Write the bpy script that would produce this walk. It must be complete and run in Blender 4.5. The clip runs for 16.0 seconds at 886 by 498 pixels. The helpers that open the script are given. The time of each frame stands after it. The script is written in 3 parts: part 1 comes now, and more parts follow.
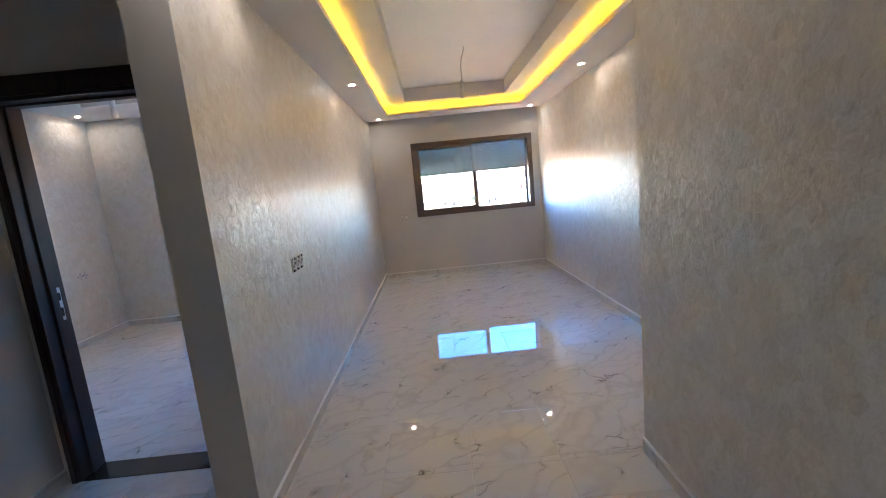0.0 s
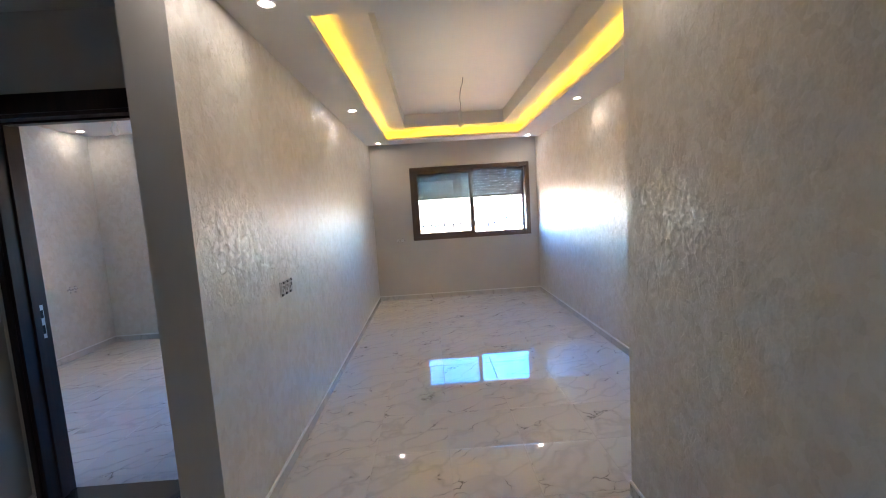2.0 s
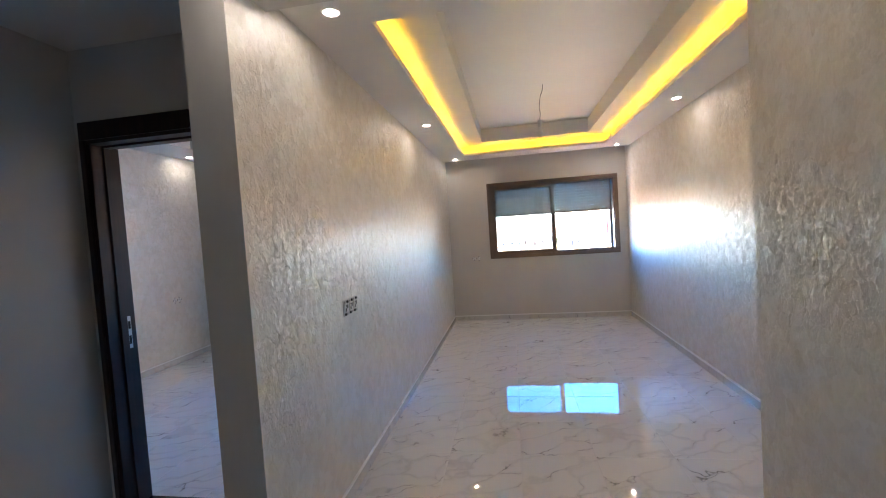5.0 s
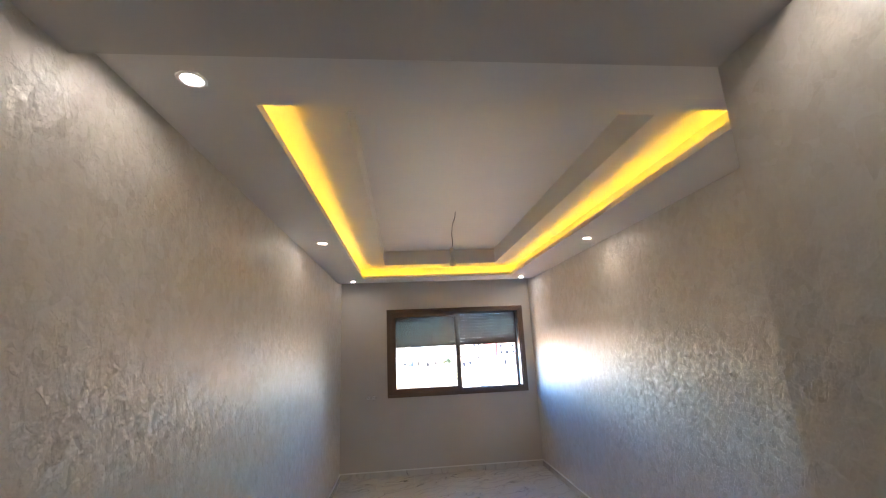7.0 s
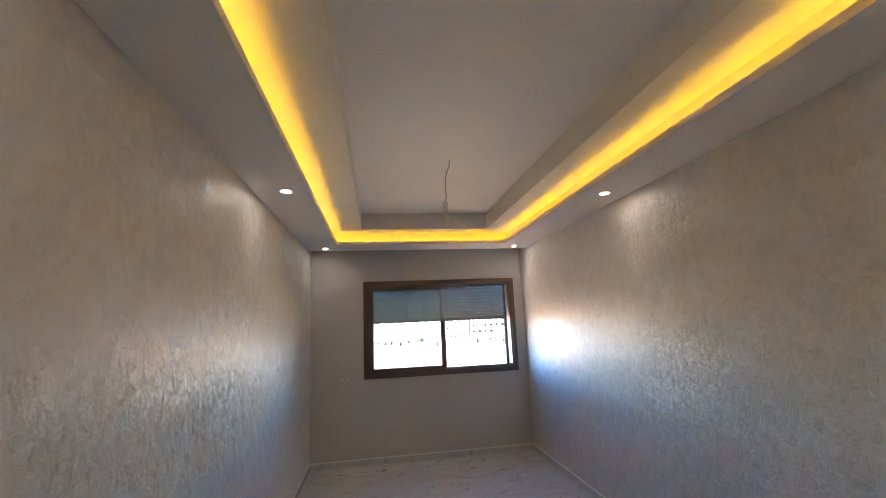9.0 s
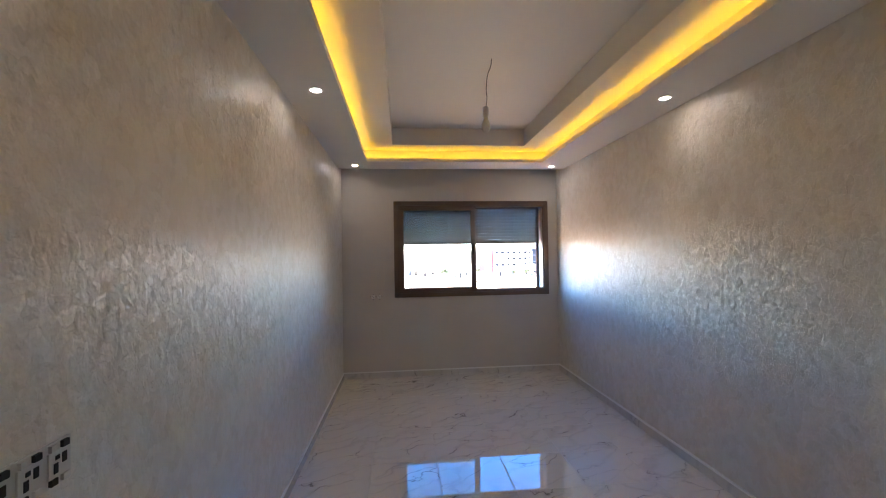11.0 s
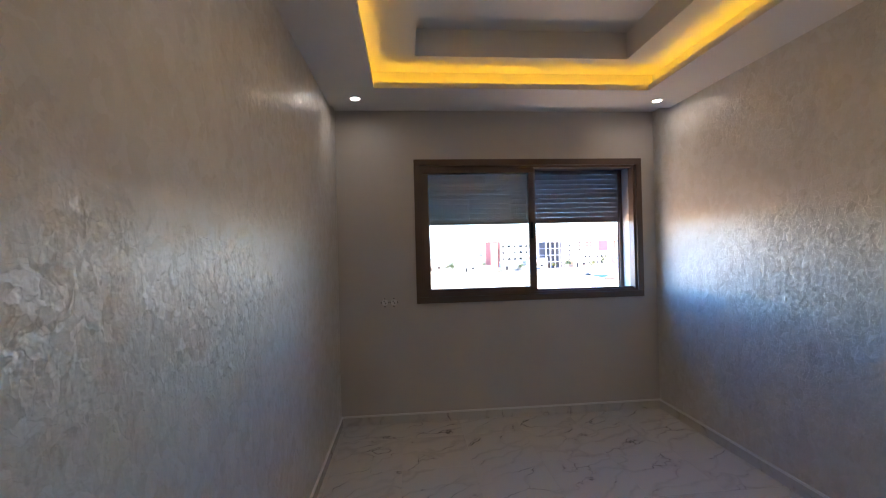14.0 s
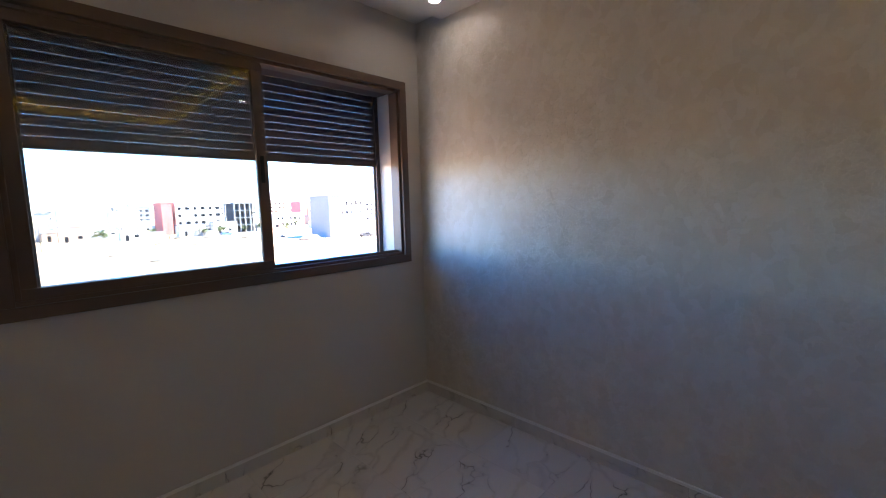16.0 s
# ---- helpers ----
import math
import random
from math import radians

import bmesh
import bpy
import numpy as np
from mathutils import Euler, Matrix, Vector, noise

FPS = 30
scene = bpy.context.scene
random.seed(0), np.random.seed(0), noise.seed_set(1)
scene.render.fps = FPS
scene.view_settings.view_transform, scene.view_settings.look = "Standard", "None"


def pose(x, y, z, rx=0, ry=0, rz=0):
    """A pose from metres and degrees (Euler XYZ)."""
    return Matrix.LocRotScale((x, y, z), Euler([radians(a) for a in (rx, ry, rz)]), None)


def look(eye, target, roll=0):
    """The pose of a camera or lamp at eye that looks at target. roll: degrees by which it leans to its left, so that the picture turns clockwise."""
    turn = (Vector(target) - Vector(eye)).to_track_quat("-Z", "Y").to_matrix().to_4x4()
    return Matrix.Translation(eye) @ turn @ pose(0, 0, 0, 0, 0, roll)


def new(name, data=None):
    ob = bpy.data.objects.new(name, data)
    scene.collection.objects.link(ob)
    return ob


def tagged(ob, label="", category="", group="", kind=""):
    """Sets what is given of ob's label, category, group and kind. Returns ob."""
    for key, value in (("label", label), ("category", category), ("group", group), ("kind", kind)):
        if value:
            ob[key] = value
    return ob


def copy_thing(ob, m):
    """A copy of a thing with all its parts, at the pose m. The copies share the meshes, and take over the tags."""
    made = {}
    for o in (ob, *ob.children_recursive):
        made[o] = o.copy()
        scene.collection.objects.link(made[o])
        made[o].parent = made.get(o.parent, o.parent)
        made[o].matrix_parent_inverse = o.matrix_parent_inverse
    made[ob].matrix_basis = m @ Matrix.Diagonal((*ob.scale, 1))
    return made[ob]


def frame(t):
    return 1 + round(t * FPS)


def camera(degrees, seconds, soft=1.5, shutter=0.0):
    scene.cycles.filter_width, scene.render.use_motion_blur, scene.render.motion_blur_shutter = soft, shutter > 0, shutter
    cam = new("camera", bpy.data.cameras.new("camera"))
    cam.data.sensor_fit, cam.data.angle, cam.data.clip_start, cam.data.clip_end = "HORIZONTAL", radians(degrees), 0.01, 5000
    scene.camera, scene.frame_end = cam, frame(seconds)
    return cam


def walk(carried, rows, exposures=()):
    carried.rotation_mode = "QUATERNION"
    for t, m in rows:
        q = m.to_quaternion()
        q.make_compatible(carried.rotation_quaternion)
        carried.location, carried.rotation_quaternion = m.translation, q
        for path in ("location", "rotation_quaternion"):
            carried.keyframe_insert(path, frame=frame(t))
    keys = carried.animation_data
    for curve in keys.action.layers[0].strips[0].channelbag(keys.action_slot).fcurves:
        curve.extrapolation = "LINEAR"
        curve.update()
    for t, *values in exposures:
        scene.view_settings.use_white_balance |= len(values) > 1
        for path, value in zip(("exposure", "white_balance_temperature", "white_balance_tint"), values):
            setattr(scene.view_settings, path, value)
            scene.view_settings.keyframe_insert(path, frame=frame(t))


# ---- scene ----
cam = camera(93.7, 16.0, soft=1.1)
PATH = [
    (0, (0.157, 0.610, 1.479), (0.185, 2.429, 1.202), -5.6),
    (0.5, (0.197, 0.705, 1.512), (0.230, 2.533, 1.306), -6.8),
    (1, (0.223, 0.582, 1.522), (0.390, 2.401, 1.294), -6.0),
    (1.5, (0.204, 0.572, 1.537), (0.438, 2.384, 1.316), -2.5),
    (2, (0.208, 0.620, 1.522), (0.252, 2.450, 1.339), -3.6),
    (2.5, (0.238, 0.794, 1.482), (0.031, 2.616, 1.346), -2.6),
    (3, (0.254, 0.814, 1.466), (-0.138, 2.605, 1.312), -3.3),
    (5.5, (0.254, 0.932, 1.532), (0.036, 2.759, 1.520), -4.4),
    (6, (0.190, 1.041, 1.636), (0.249, 2.869, 1.843), -4.9),
    (6.5, (0.167, 1.241, 1.646), (0.280, 3.048, 1.976), -5.1),
    (7, (0.141, 1.524, 1.688), (0.321, 3.308, 2.098), -2.6),
    (7.5, (0.088, 1.734, 1.679), (0.400, 3.498, 2.102), -3.5),
    (8, (0.093, 1.967, 1.685), (0.411, 3.728, 2.117), -3.8),
    (8.5, (0.086, 2.162, 1.683), (0.398, 3.923, 2.114), -3.8),
    (9, (0.071, 2.198, 1.644), (0.362, 3.985, 1.964), -2.5),
    (9.5, (0.061, 2.201, 1.603), (0.314, 4.010, 1.819), -1.6),
    (10, (0.029, 2.196, 1.565), (0.277, 4.014, 1.701), -0.9),
    (12.5, (-0.092, 3.148, 1.448), (-0.021, 4.986, 1.433), -1.9),
    (13, (-0.170, 3.501, 1.435), (0.006, 5.332, 1.430), -1.0),
    (13.5, (-0.151, 3.812, 1.437), (0.006, 5.645, 1.442), -1.5),
    (14, (-0.172, 4.123, 1.432), (-0.015, 5.957, 1.439), -1.4),
    (14.5, (-0.180, 4.446, 1.475), (0.224, 6.241, 1.466), -2.8),
    (15, (-0.127, 4.815, 1.453), (0.388, 6.582, 1.449), -3.2),
    (15.5, (-0.076, 5.139, 1.390), (0.859, 6.721, 1.306), -2.7),
    (16, (-0.010, 5.411, 1.382), (1.291, 6.698, 1.185), -1.6),
]
walk(cam, [(t, look(eye, target, roll)) for t, eye, target, roll in PATH],
     exposures=[(t, e + (0.18 if t < 6 else 0.1), 6400 if t < 9 else 6500, 17 if t < 9 else 19) for t, e in ((0, 5.1), (1.5, 5.18), (3, 5.13), (5.5, 5.15), (7, 4.72), (8, 4.42), (10, 4.42), (12.5, 4.2), (14, 3.93), (15, 3.8), (16, 3.57))])

# ---------------------------------------------------------------- world and sun
world = bpy.data.worlds.new("sky")
scene.world = world
world.use_nodes = True
wn = world.node_tree
sky = wn.nodes.new("ShaderNodeTexSky")
sky.sky_type, sky.sun_disc = "NISHITA", False
SUN_EL, SUN_AZ = radians(52), radians(130)
sky.air_density, sky.dust_density, sky.ozone_density = 0.8, 0.0, 6.5
sky.sun_elevation, sky.sun_rotation = SUN_EL, SUN_AZ
clear_blue = wn.nodes.new("ShaderNodeHueSaturation")
clear_blue.inputs["Saturation"].default_value = 1.25
wn.links.new(sky.outputs[0], clear_blue.inputs["Color"])
wn.links.new(clear_blue.outputs[0], wn.nodes["Background"].inputs[0])
wn.nodes["Background"].inputs[1].default_value = 0.15

sun = new("sun", bpy.data.lights.new("sun", "SUN"))
sun.data.energy, sun.data.angle, sun.data.color = 4.6, radians(0.5), (1.0, 0.95, 0.87)
sun_from = Vector((math.sin(SUN_AZ) * math.cos(SUN_EL), math.cos(SUN_AZ) * math.cos(SUN_EL), math.sin(SUN_EL)))
sun.matrix_world = look(sun_from * 60, (0, 0, 0))

SPOT_POWER, LED_POWER = 5.0, 0.70

# ---------------------------------------------------------------- plan, metres
XL, XR, YB, YF = -0.745, 2.015, 2.585, 7.618      # the room: west, east, south, north faces
YP, XP = 2.31, -0.93                            # end of the west wall, its far side
XV = 1.143                                       # east side of the vestibule
XC, YD = -2.10, 2.85                             # corridor: west wall, wall with the door
YS = -1.7                                        # south end of vestibule and corridor
SOFFIT, BEAM, CORR, TRAY, TOP = 2.567, 2.50, 2.62, 2.714, 2.895
XN, YN = -4.14, 6.21                             # next room: west wall, north wall
ROOF = 3.05
VEST, NEXT, NEXT_TOP = 2.555, 2.71, 2.84            # ceilings of vestibule and next room
TILE, TX, TY = 0.470, 0.23, 4.51
OPEN = (-0.06, 1.845, 1.03, 2.16)                # window opening: x, x, z, z
YO = 7.95                                        # outer face of the facade wall


# ---------------------------------------------------------------- mesh helpers
def box(bm, x0, x1, y0, y1, z0, z1, bevel=0.0):
    vs = [bm.verts.new(p) for p in ((x0, y0, z0), (x1, y0, z0), (x1, y1, z0), (x0, y1, z0),
                                    (x0, y0, z1), (x1, y0, z1), (x1, y1, z1), (x0, y1, z1))]
    fs = [bm.faces.new([vs[i] for i in f]) for f in ((3, 2, 1, 0), (4, 5, 6, 7), (0, 1, 5, 4), (1, 2, 6, 5), (2, 3, 7, 6), (3, 0, 4, 7))]
    if bevel:
        edges = {e for f in fs for e in f.edges}
        bmesh.ops.bevel(bm, geom=list(edges), offset=bevel, segments=2, affect="EDGES", profile=0.6)


def slab(bm, x0, x1, y0, y1, z0, z1, holes=(), r=0.036):
    """A slab with square holes of half width r round the points given."""
    inside = [(x, y) for x, y in holes if x0 < x < x1 and y0 < y < y1]
    xs = sorted({x0, x1, *(x + s for x, y in inside for s in (-r, r))})
    ys = sorted({y0, y1, *(y + s for x, y in inside for s in (-r, r))})
    for xa, xb in zip(xs, xs[1:]):
        for ya, yb in zip(ys, ys[1:]):
            if not any(abs((xa + xb) / 2 - x) < r and abs((ya + yb) / 2 - y) < r for x, y in inside):
                box(bm, xa, xb, ya, yb, z0, z1)


def ring(bm, outer, inner, z0, z1, holes=()):
    ox0, ox1, oy0, oy1 = outer
    ix0, ix1, iy0, iy1 = inner
    slab(bm, ox0, ix0, oy0, oy1, z0, z1, holes)
    slab(bm, ix1, ox1, oy0, oy1, z0, z1, holes)
    box(bm, ix0, ix1, oy0, iy0, z0, z1)
    box(bm, ix0, ix1, iy1, oy1, z0, z1)


def boxes(*rows, bevel=0.0):
    bm = bmesh.new()
    for r in rows:
        box(bm, *r, bevel=bevel)
    return bm


def lathe(profile, segments=24):
    """A turned body round z from (radius, z) pairs."""
    bm = bmesh.new()
    loops = []
    for r, z in profile:
        loops.append([bm.verts.new((r * math.cos(2 * math.pi * k / segments), r * math.sin(2 * math.pi * k / segments), z)) for k in range(segments)])
    for a, b in zip(loops, loops[1:]):
        for k in range(segments):
            bm.faces.new((a[k], a[(k + 1) % segments], b[(k + 1) % segments], b[k]))
    for loop, flip in ((loops[0], True), (loops[-1], False)):
        bm.faces.new(loop[::-1] if flip else loop)
    bmesh.ops.recalc_face_normals(bm, faces=bm.faces)
    return bm


def part(name, bm, material, parent=None, label="", smooth=False):
    me = bpy.data.meshes.new(name)
    bm.to_mesh(me)
    bm.free()
    me.materials.append(material)
    if smooth:
        for p in me.polygons:
            p.use_smooth = True
    ob = new(name, me)
    if parent is not None:
        ob.parent = parent
    if label:
        ob["label"] = label
    return ob


def piece(name, me, parent, at, turn=0.0):
    ob = new(name, me)
    ob.parent = parent
    ob.matrix_basis = pose(*at, 0, 0, turn)
    return ob


def mesh_of(name, bm, material):
    me = bpy.data.meshes.new(name)
    bm.to_mesh(me)
    bm.free()
    me.materials.append(material)
    return me


def structure(name, bm, material, label, category):
    return tagged(part(name, bm, material), label, category, kind="structure")


# ---------------------------------------------------------------- materials
def material(name, base, rough=0.5, metal=0.0):
    m = bpy.data.materials.new(name)
    m.use_nodes = True
    b = m.node_tree.nodes["Principled BSDF"]
    b.inputs["Base Color"].default_value = (*base, 1)
    b.inputs["Roughness"].default_value = rough
    b.inputs["Metallic"].default_value = metal
    return m, m.node_tree, b


def node(nt, kind, **values):
    n = nt.nodes.new(kind)
    for key, v in values.items():
        n.inputs[key].default_value = v
    return n


def ramp(nt, source, *stops):
    n = nt.nodes.new("ShaderNodeValToRGB")
    while len(n.color_ramp.elements) < len(stops):
        n.color_ramp.elements.new(0.5)
    for e, (at, c) in zip(n.color_ramp.elements, stops):
        e.position = at
        e.color = (*c, 1) if not isinstance(c, float) else (c, c, c, 1)
    nt.links.new(source, n.inputs[0])
    return n.outputs[0]


def coords(nt, scale=(1, 1, 1), output="Object"):
    tc = nt.nodes.new("ShaderNodeTexCoord")
    mp = nt.nodes.new("ShaderNodeMapping")
    mp.inputs["Scale"].default_value = scale
    nt.links.new(tc.outputs[output], mp.inputs[0])
    return mp.outputs[0]


def noise_tex(nt, at, scale, detail=4.0, distortion=0.0, rough=0.5):
    n = node(nt, "ShaderNodeTexNoise", Scale=scale, Detail=detail, Distortion=distortion, Roughness=rough)
    nt.links.new(at, n.inputs["Vector"])
    return n.outputs[0]


def math_node(nt, op, a, b):
    n = nt.nodes.new("ShaderNodeMath")
    n.operation = op
    for i, v in enumerate((a, b)):
        if isinstance(v, (int, float)):
            n.inputs[i].default_value = v
        else:
            nt.links.new(v, n.inputs[i])
    return n.outputs[0]


def bump(nt, bsdf, height, strength, distance):
    n = node(nt, "ShaderNodeBump", Strength=strength, Distance=distance)
    nt.links.new(height, n.inputs["Height"])
    nt.links.new(n.outputs[0], bsdf.inputs["Normal"])
    return n


def stucco_material():
    """Satin decorative plaster: small trowelled facets, drawn out upwards, with a pearly gloss."""
    m, nt, b = material("satin_plaster", (0.66, 0.62, 0.57), 0.5)
    flat = coords(nt)
    at = coords(nt, (1, 1, 0.85))
    wob = nt.nodes.new("ShaderNodeTexNoise")
    wob.inputs["Scale"].default_value, wob.inputs["Detail"].default_value = 16.0, 3.0
    nt.links.new(at, wob.inputs["Vector"])
    push = nt.nodes.new("ShaderNodeVectorMath")
    push.operation = "MULTIPLY_ADD"
    push.inputs[1].default_value = (0.085, 0.085, 0.085)
    nt.links.new(wob.outputs["Color"], push.inputs[0])
    nt.links.new(at, push.inputs[2])

    def facets(scale, lean):
        """Height of flat facets that lean at random, and the facet's own random value."""
        v = nt.nodes.new("ShaderNodeTexVoronoi")
        v.inputs["Scale"].default_value = scale
        nt.links.new(push.outputs[0], v.inputs["Vector"])
        away = nt.nodes.new("ShaderNodeVectorMath")
        away.operation = "SUBTRACT"
        nt.links.new(push.outputs[0], away.inputs[0])
        nt.links.new(v.outputs["Position"], away.inputs[1])
        tilt = nt.nodes.new("ShaderNodeVectorMath")
        tilt.operation = "SUBTRACT"
        tilt.inputs[1].default_value = (0.5, 0.5, 0.5)
        nt.links.new(v.outputs["Color"], tilt.inputs[0])
        dot = nt.nodes.new("ShaderNodeVectorMath")
        dot.operation = "DOT_PRODUCT"
        nt.links.new(away.outputs[0], dot.inputs[0])
        nt.links.new(tilt.outputs[0], dot.inputs[1])
        sep = nt.nodes.new("ShaderNodeSeparateColor")
        nt.links.new(v.outputs["Color"], sep.inputs[0])
        return math_node(nt, "MULTIPLY", dot.outputs["Value"], lean), sep.outputs[0]

    h1, r1 = facets(22.0, 0.20)
    h2, r2 = facets(48.0, 0.21)
    fine = noise_tex(nt, flat, 120.0, 3.0)
    soft = noise_tex(nt, at, 6.0, 5.0, 0.6, 0.55)
    h = math_node(nt, "ADD", math_node(nt, "ADD", h1, h2), math_node(nt, "MULTIPLY", fine, 0.0009))
    h = math_node(nt, "ADD", h, math_node(nt, "MULTIPLY", soft, 0.007))
    patches = noise_tex(nt, coords(nt, (1, 1, 0.6)), 9.0, 2.0, 0.4, 0.5)
    raised = ramp(nt, math_node(nt, "ADD", math_node(nt, "MULTIPLY", patches, 0.7), math_node(nt, "MULTIPLY", r1, 0.3)), (0.46, 0.0), (0.52, 1.0))
    h = math_node(nt, "ADD", h, math_node(nt, "MULTIPLY", raised, 0.0014))
    bump(nt, b, h, 0.66, 1.0)
    tint = ramp(nt, math_node(nt, "ADD", math_node(nt, "MULTIPLY", soft, 0.75), math_node(nt, "MULTIPLY", r1, 0.25)),
                (0.34, (0.63, 0.585, 0.515)), (0.5, (0.665, 0.625, 0.56)), (0.66, (0.695, 0.66, 0.605)))
    nt.links.new(tint, b.inputs["Base Color"])
    nt.links.new(ramp(nt, r2, (0.0, 0.36), (1.0, 0.50)), b.inputs["Roughness"])
    b.inputs["Metallic"].default_value = 0.04
    b.inputs["Specular IOR Level"].default_value = 0.62
    nt.links.new(ramp(nt, r1, (0.0, 0.03), (1.0, 0.38)), b.inputs["Coat Weight"])
    b.inputs["Coat Roughness"].default_value = 0.34
    b.inputs["Coat IOR"].default_value = 1.6
    return m


def paint_material(name, base, rough=0.55, grain=0.03):
    m, nt, b = material(name, base, rough)
    at = coords(nt)
    lo = tuple(c * (1 - grain) for c in base)
    nt.links.new(ramp(nt, noise_tex(nt, at, 2.2, 5.0), (0.3, lo), (0.7, base)), b.inputs["Base Color"])
    bump(nt, b, noise_tex(nt, at, 90.0, 3.0), 0.12, 0.002)
    return m


def marble_material():
    """Polished porcelain tile with grey veins; each tile is cut from another place of the pattern."""
    m, nt, b = material("marble_tile", (0.7, 0.69, 0.67), 0.045)
    info = nt.nodes.new("ShaderNodeObjectInfo")
    spread = nt.nodes.new("ShaderNodeVectorMath")
    spread.operation = "MULTIPLY_ADD"
    comb = nt.nodes.new("ShaderNodeCombineXYZ")
    for i, k in enumerate((37.0, 91.0, 53.0)):
        nt.links.new(math_node(nt, "MULTIPLY", info.outputs["Random"], k), comb.inputs[i])
    spread.inputs[1].default_value = (1, 1, 1)
    nt.links.new(coords(nt), spread.inputs[0])
    nt.links.new(comb.outputs[0], spread.inputs[2])
    at = spread.outputs[0]
    turn = nt.nodes.new("ShaderNodeMapping")
    turn.inputs["Scale"].default_value = (0.62, 1.9, 1)
    lay = nt.nodes.new("ShaderNodeMapping")
    lay.inputs["Rotation"].default_value = (0, 0, -0.55)
    nt.links.new(at, lay.inputs[0])
    nt.links.new(lay.outputs[0], turn.inputs[0])
    wob = nt.nodes.new("ShaderNodeTexNoise")
    wob.inputs["Scale"].default_value, wob.inputs["Detail"].default_value = 3.2, 4.0
    nt.links.new(at, wob.inputs["Vector"])
    push = nt.nodes.new("ShaderNodeVectorMath")
    push.operation = "MULTIPLY_ADD"
    push.inputs[1].default_value = (0.6, 0.6, 0.0)
    nt.links.new(wob.outputs["Color"], push.inputs[0])
    nt.links.new(turn.outputs[0], push.inputs[2])
    cells = nt.nodes.new("ShaderNodeTexVoronoi")
    cells.feature = "DISTANCE_TO_EDGE"
    cells.inputs["Scale"].default_value = 3.1
    nt.links.new(push.outputs[0], cells.inputs["Vector"])
    edge = cells.outputs["Distance"]
    broken = ramp(nt, noise_tex(nt, at, 5.0, 3.0), (0.46, 0.0), (0.66, 1.0))
    sharp = math_node(nt, "MULTIPLY", ramp(nt, edge, (0.0, 1.0), (0.010, 0.55), (0.030, 0.0)), broken)
    cloud = math_node(nt, "MULTIPLY", ramp(nt, edge, (0.0, 0.30), (0.09, 0.0)), ramp(nt, noise_tex(nt, at, 2.4, 3.0), (0.36, 0.25), (0.62, 1.0)))
    spots = math_node(nt, "MULTIPLY", ramp(nt, noise_tex(nt, at, 11.0, 4.0), (0.66, 0.0), (0.74, 0.8)), ramp(nt, edge, (0.0, 1.0), (0.07, 0.0)))
    dark = math_node(nt, "MAXIMUM", math_node(nt, "MAXIMUM", sharp, spots), cloud)
    tone = ramp(nt, dark, (0.0, (0.665, 0.64, 0.605)), (0.34, (0.54, 0.515, 0.485)), (1.0, (0.17, 0.155, 0.145)))
    nt.links.new(tone, b.inputs["Base Color"])
    nt.links.new(ramp(nt, noise_tex(nt, at, 7.0, 3.0), (0.3, 0.018), (0.75, 0.045)), b.inputs["Roughness"])
    return m


def wood_material(name, light, dark, rough):
    m, nt, b = material(name, light, rough)
    at = coords(nt, (14, 14, 1.1))
    g = noise_tex(nt, at, 3.0, 6.0, 0.6)
    nt.links.new(ramp(nt, g, (0.35, dark), (0.65, light)), b.inputs["Base Color"])
    bump(nt, b, g, 0.12, 0.001)
    return m


def glow_material(name, colour, power):
    m, nt, b = material(name, colour, 0.4)
    b.inputs["Emission Color"].default_value = (*colour, 1)
    b.inputs["Emission Strength"].default_value = power
    return m


STUCCO = stucco_material()
CEILING = paint_material("ceiling_paint", (0.79, 0.76, 0.72), 0.5)
WALL_PLAIN = paint_material("plain_plaster", (0.63, 0.59, 0.545), 0.42, 0.06)
MARBLE = marble_material()
GROUT = paint_material("grout", (0.64, 0.62, 0.59), 0.9, 0.2)
CAULK = paint_material("white_joint", (0.84, 0.83, 0.81), 0.5)
BROWN_ALU = paint_material("brown_aluminium", (0.15, 0.098, 0.07), 0.42, 0.12)
SLAT = paint_material("shutter_slat", (0.135, 0.078, 0.058), 0.7, 0.15)
DARK_WOOD = wood_material("dark_wood", (0.036, 0.015, 0.012), (0.018, 0.008, 0.007), 0.28)
THRESHOLD = paint_material("dark_stone", (0.035, 0.037, 0.042), 0.15, 0.3)
STEEL = material("brushed_steel", (0.6, 0.6, 0.6), 0.3, 1.0)[0]
WHITE_PLASTIC = paint_material("white_plastic", (0.75, 0.74, 0.72), 0.3)
BLACK_HOLE = material("dark_cavity", (0.02, 0.02, 0.02), 0.8)[0]
CORD = material("black_cord", (0.03, 0.028, 0.026), 0.6)[0]
SPOT_GLOW = glow_material("spot_glow", (1.0, 0.92, 0.80), SPOT_POWER)
LED_GLOW = glow_material("led_glow", (1.0, 0.60, 0.025), LED_POWER)


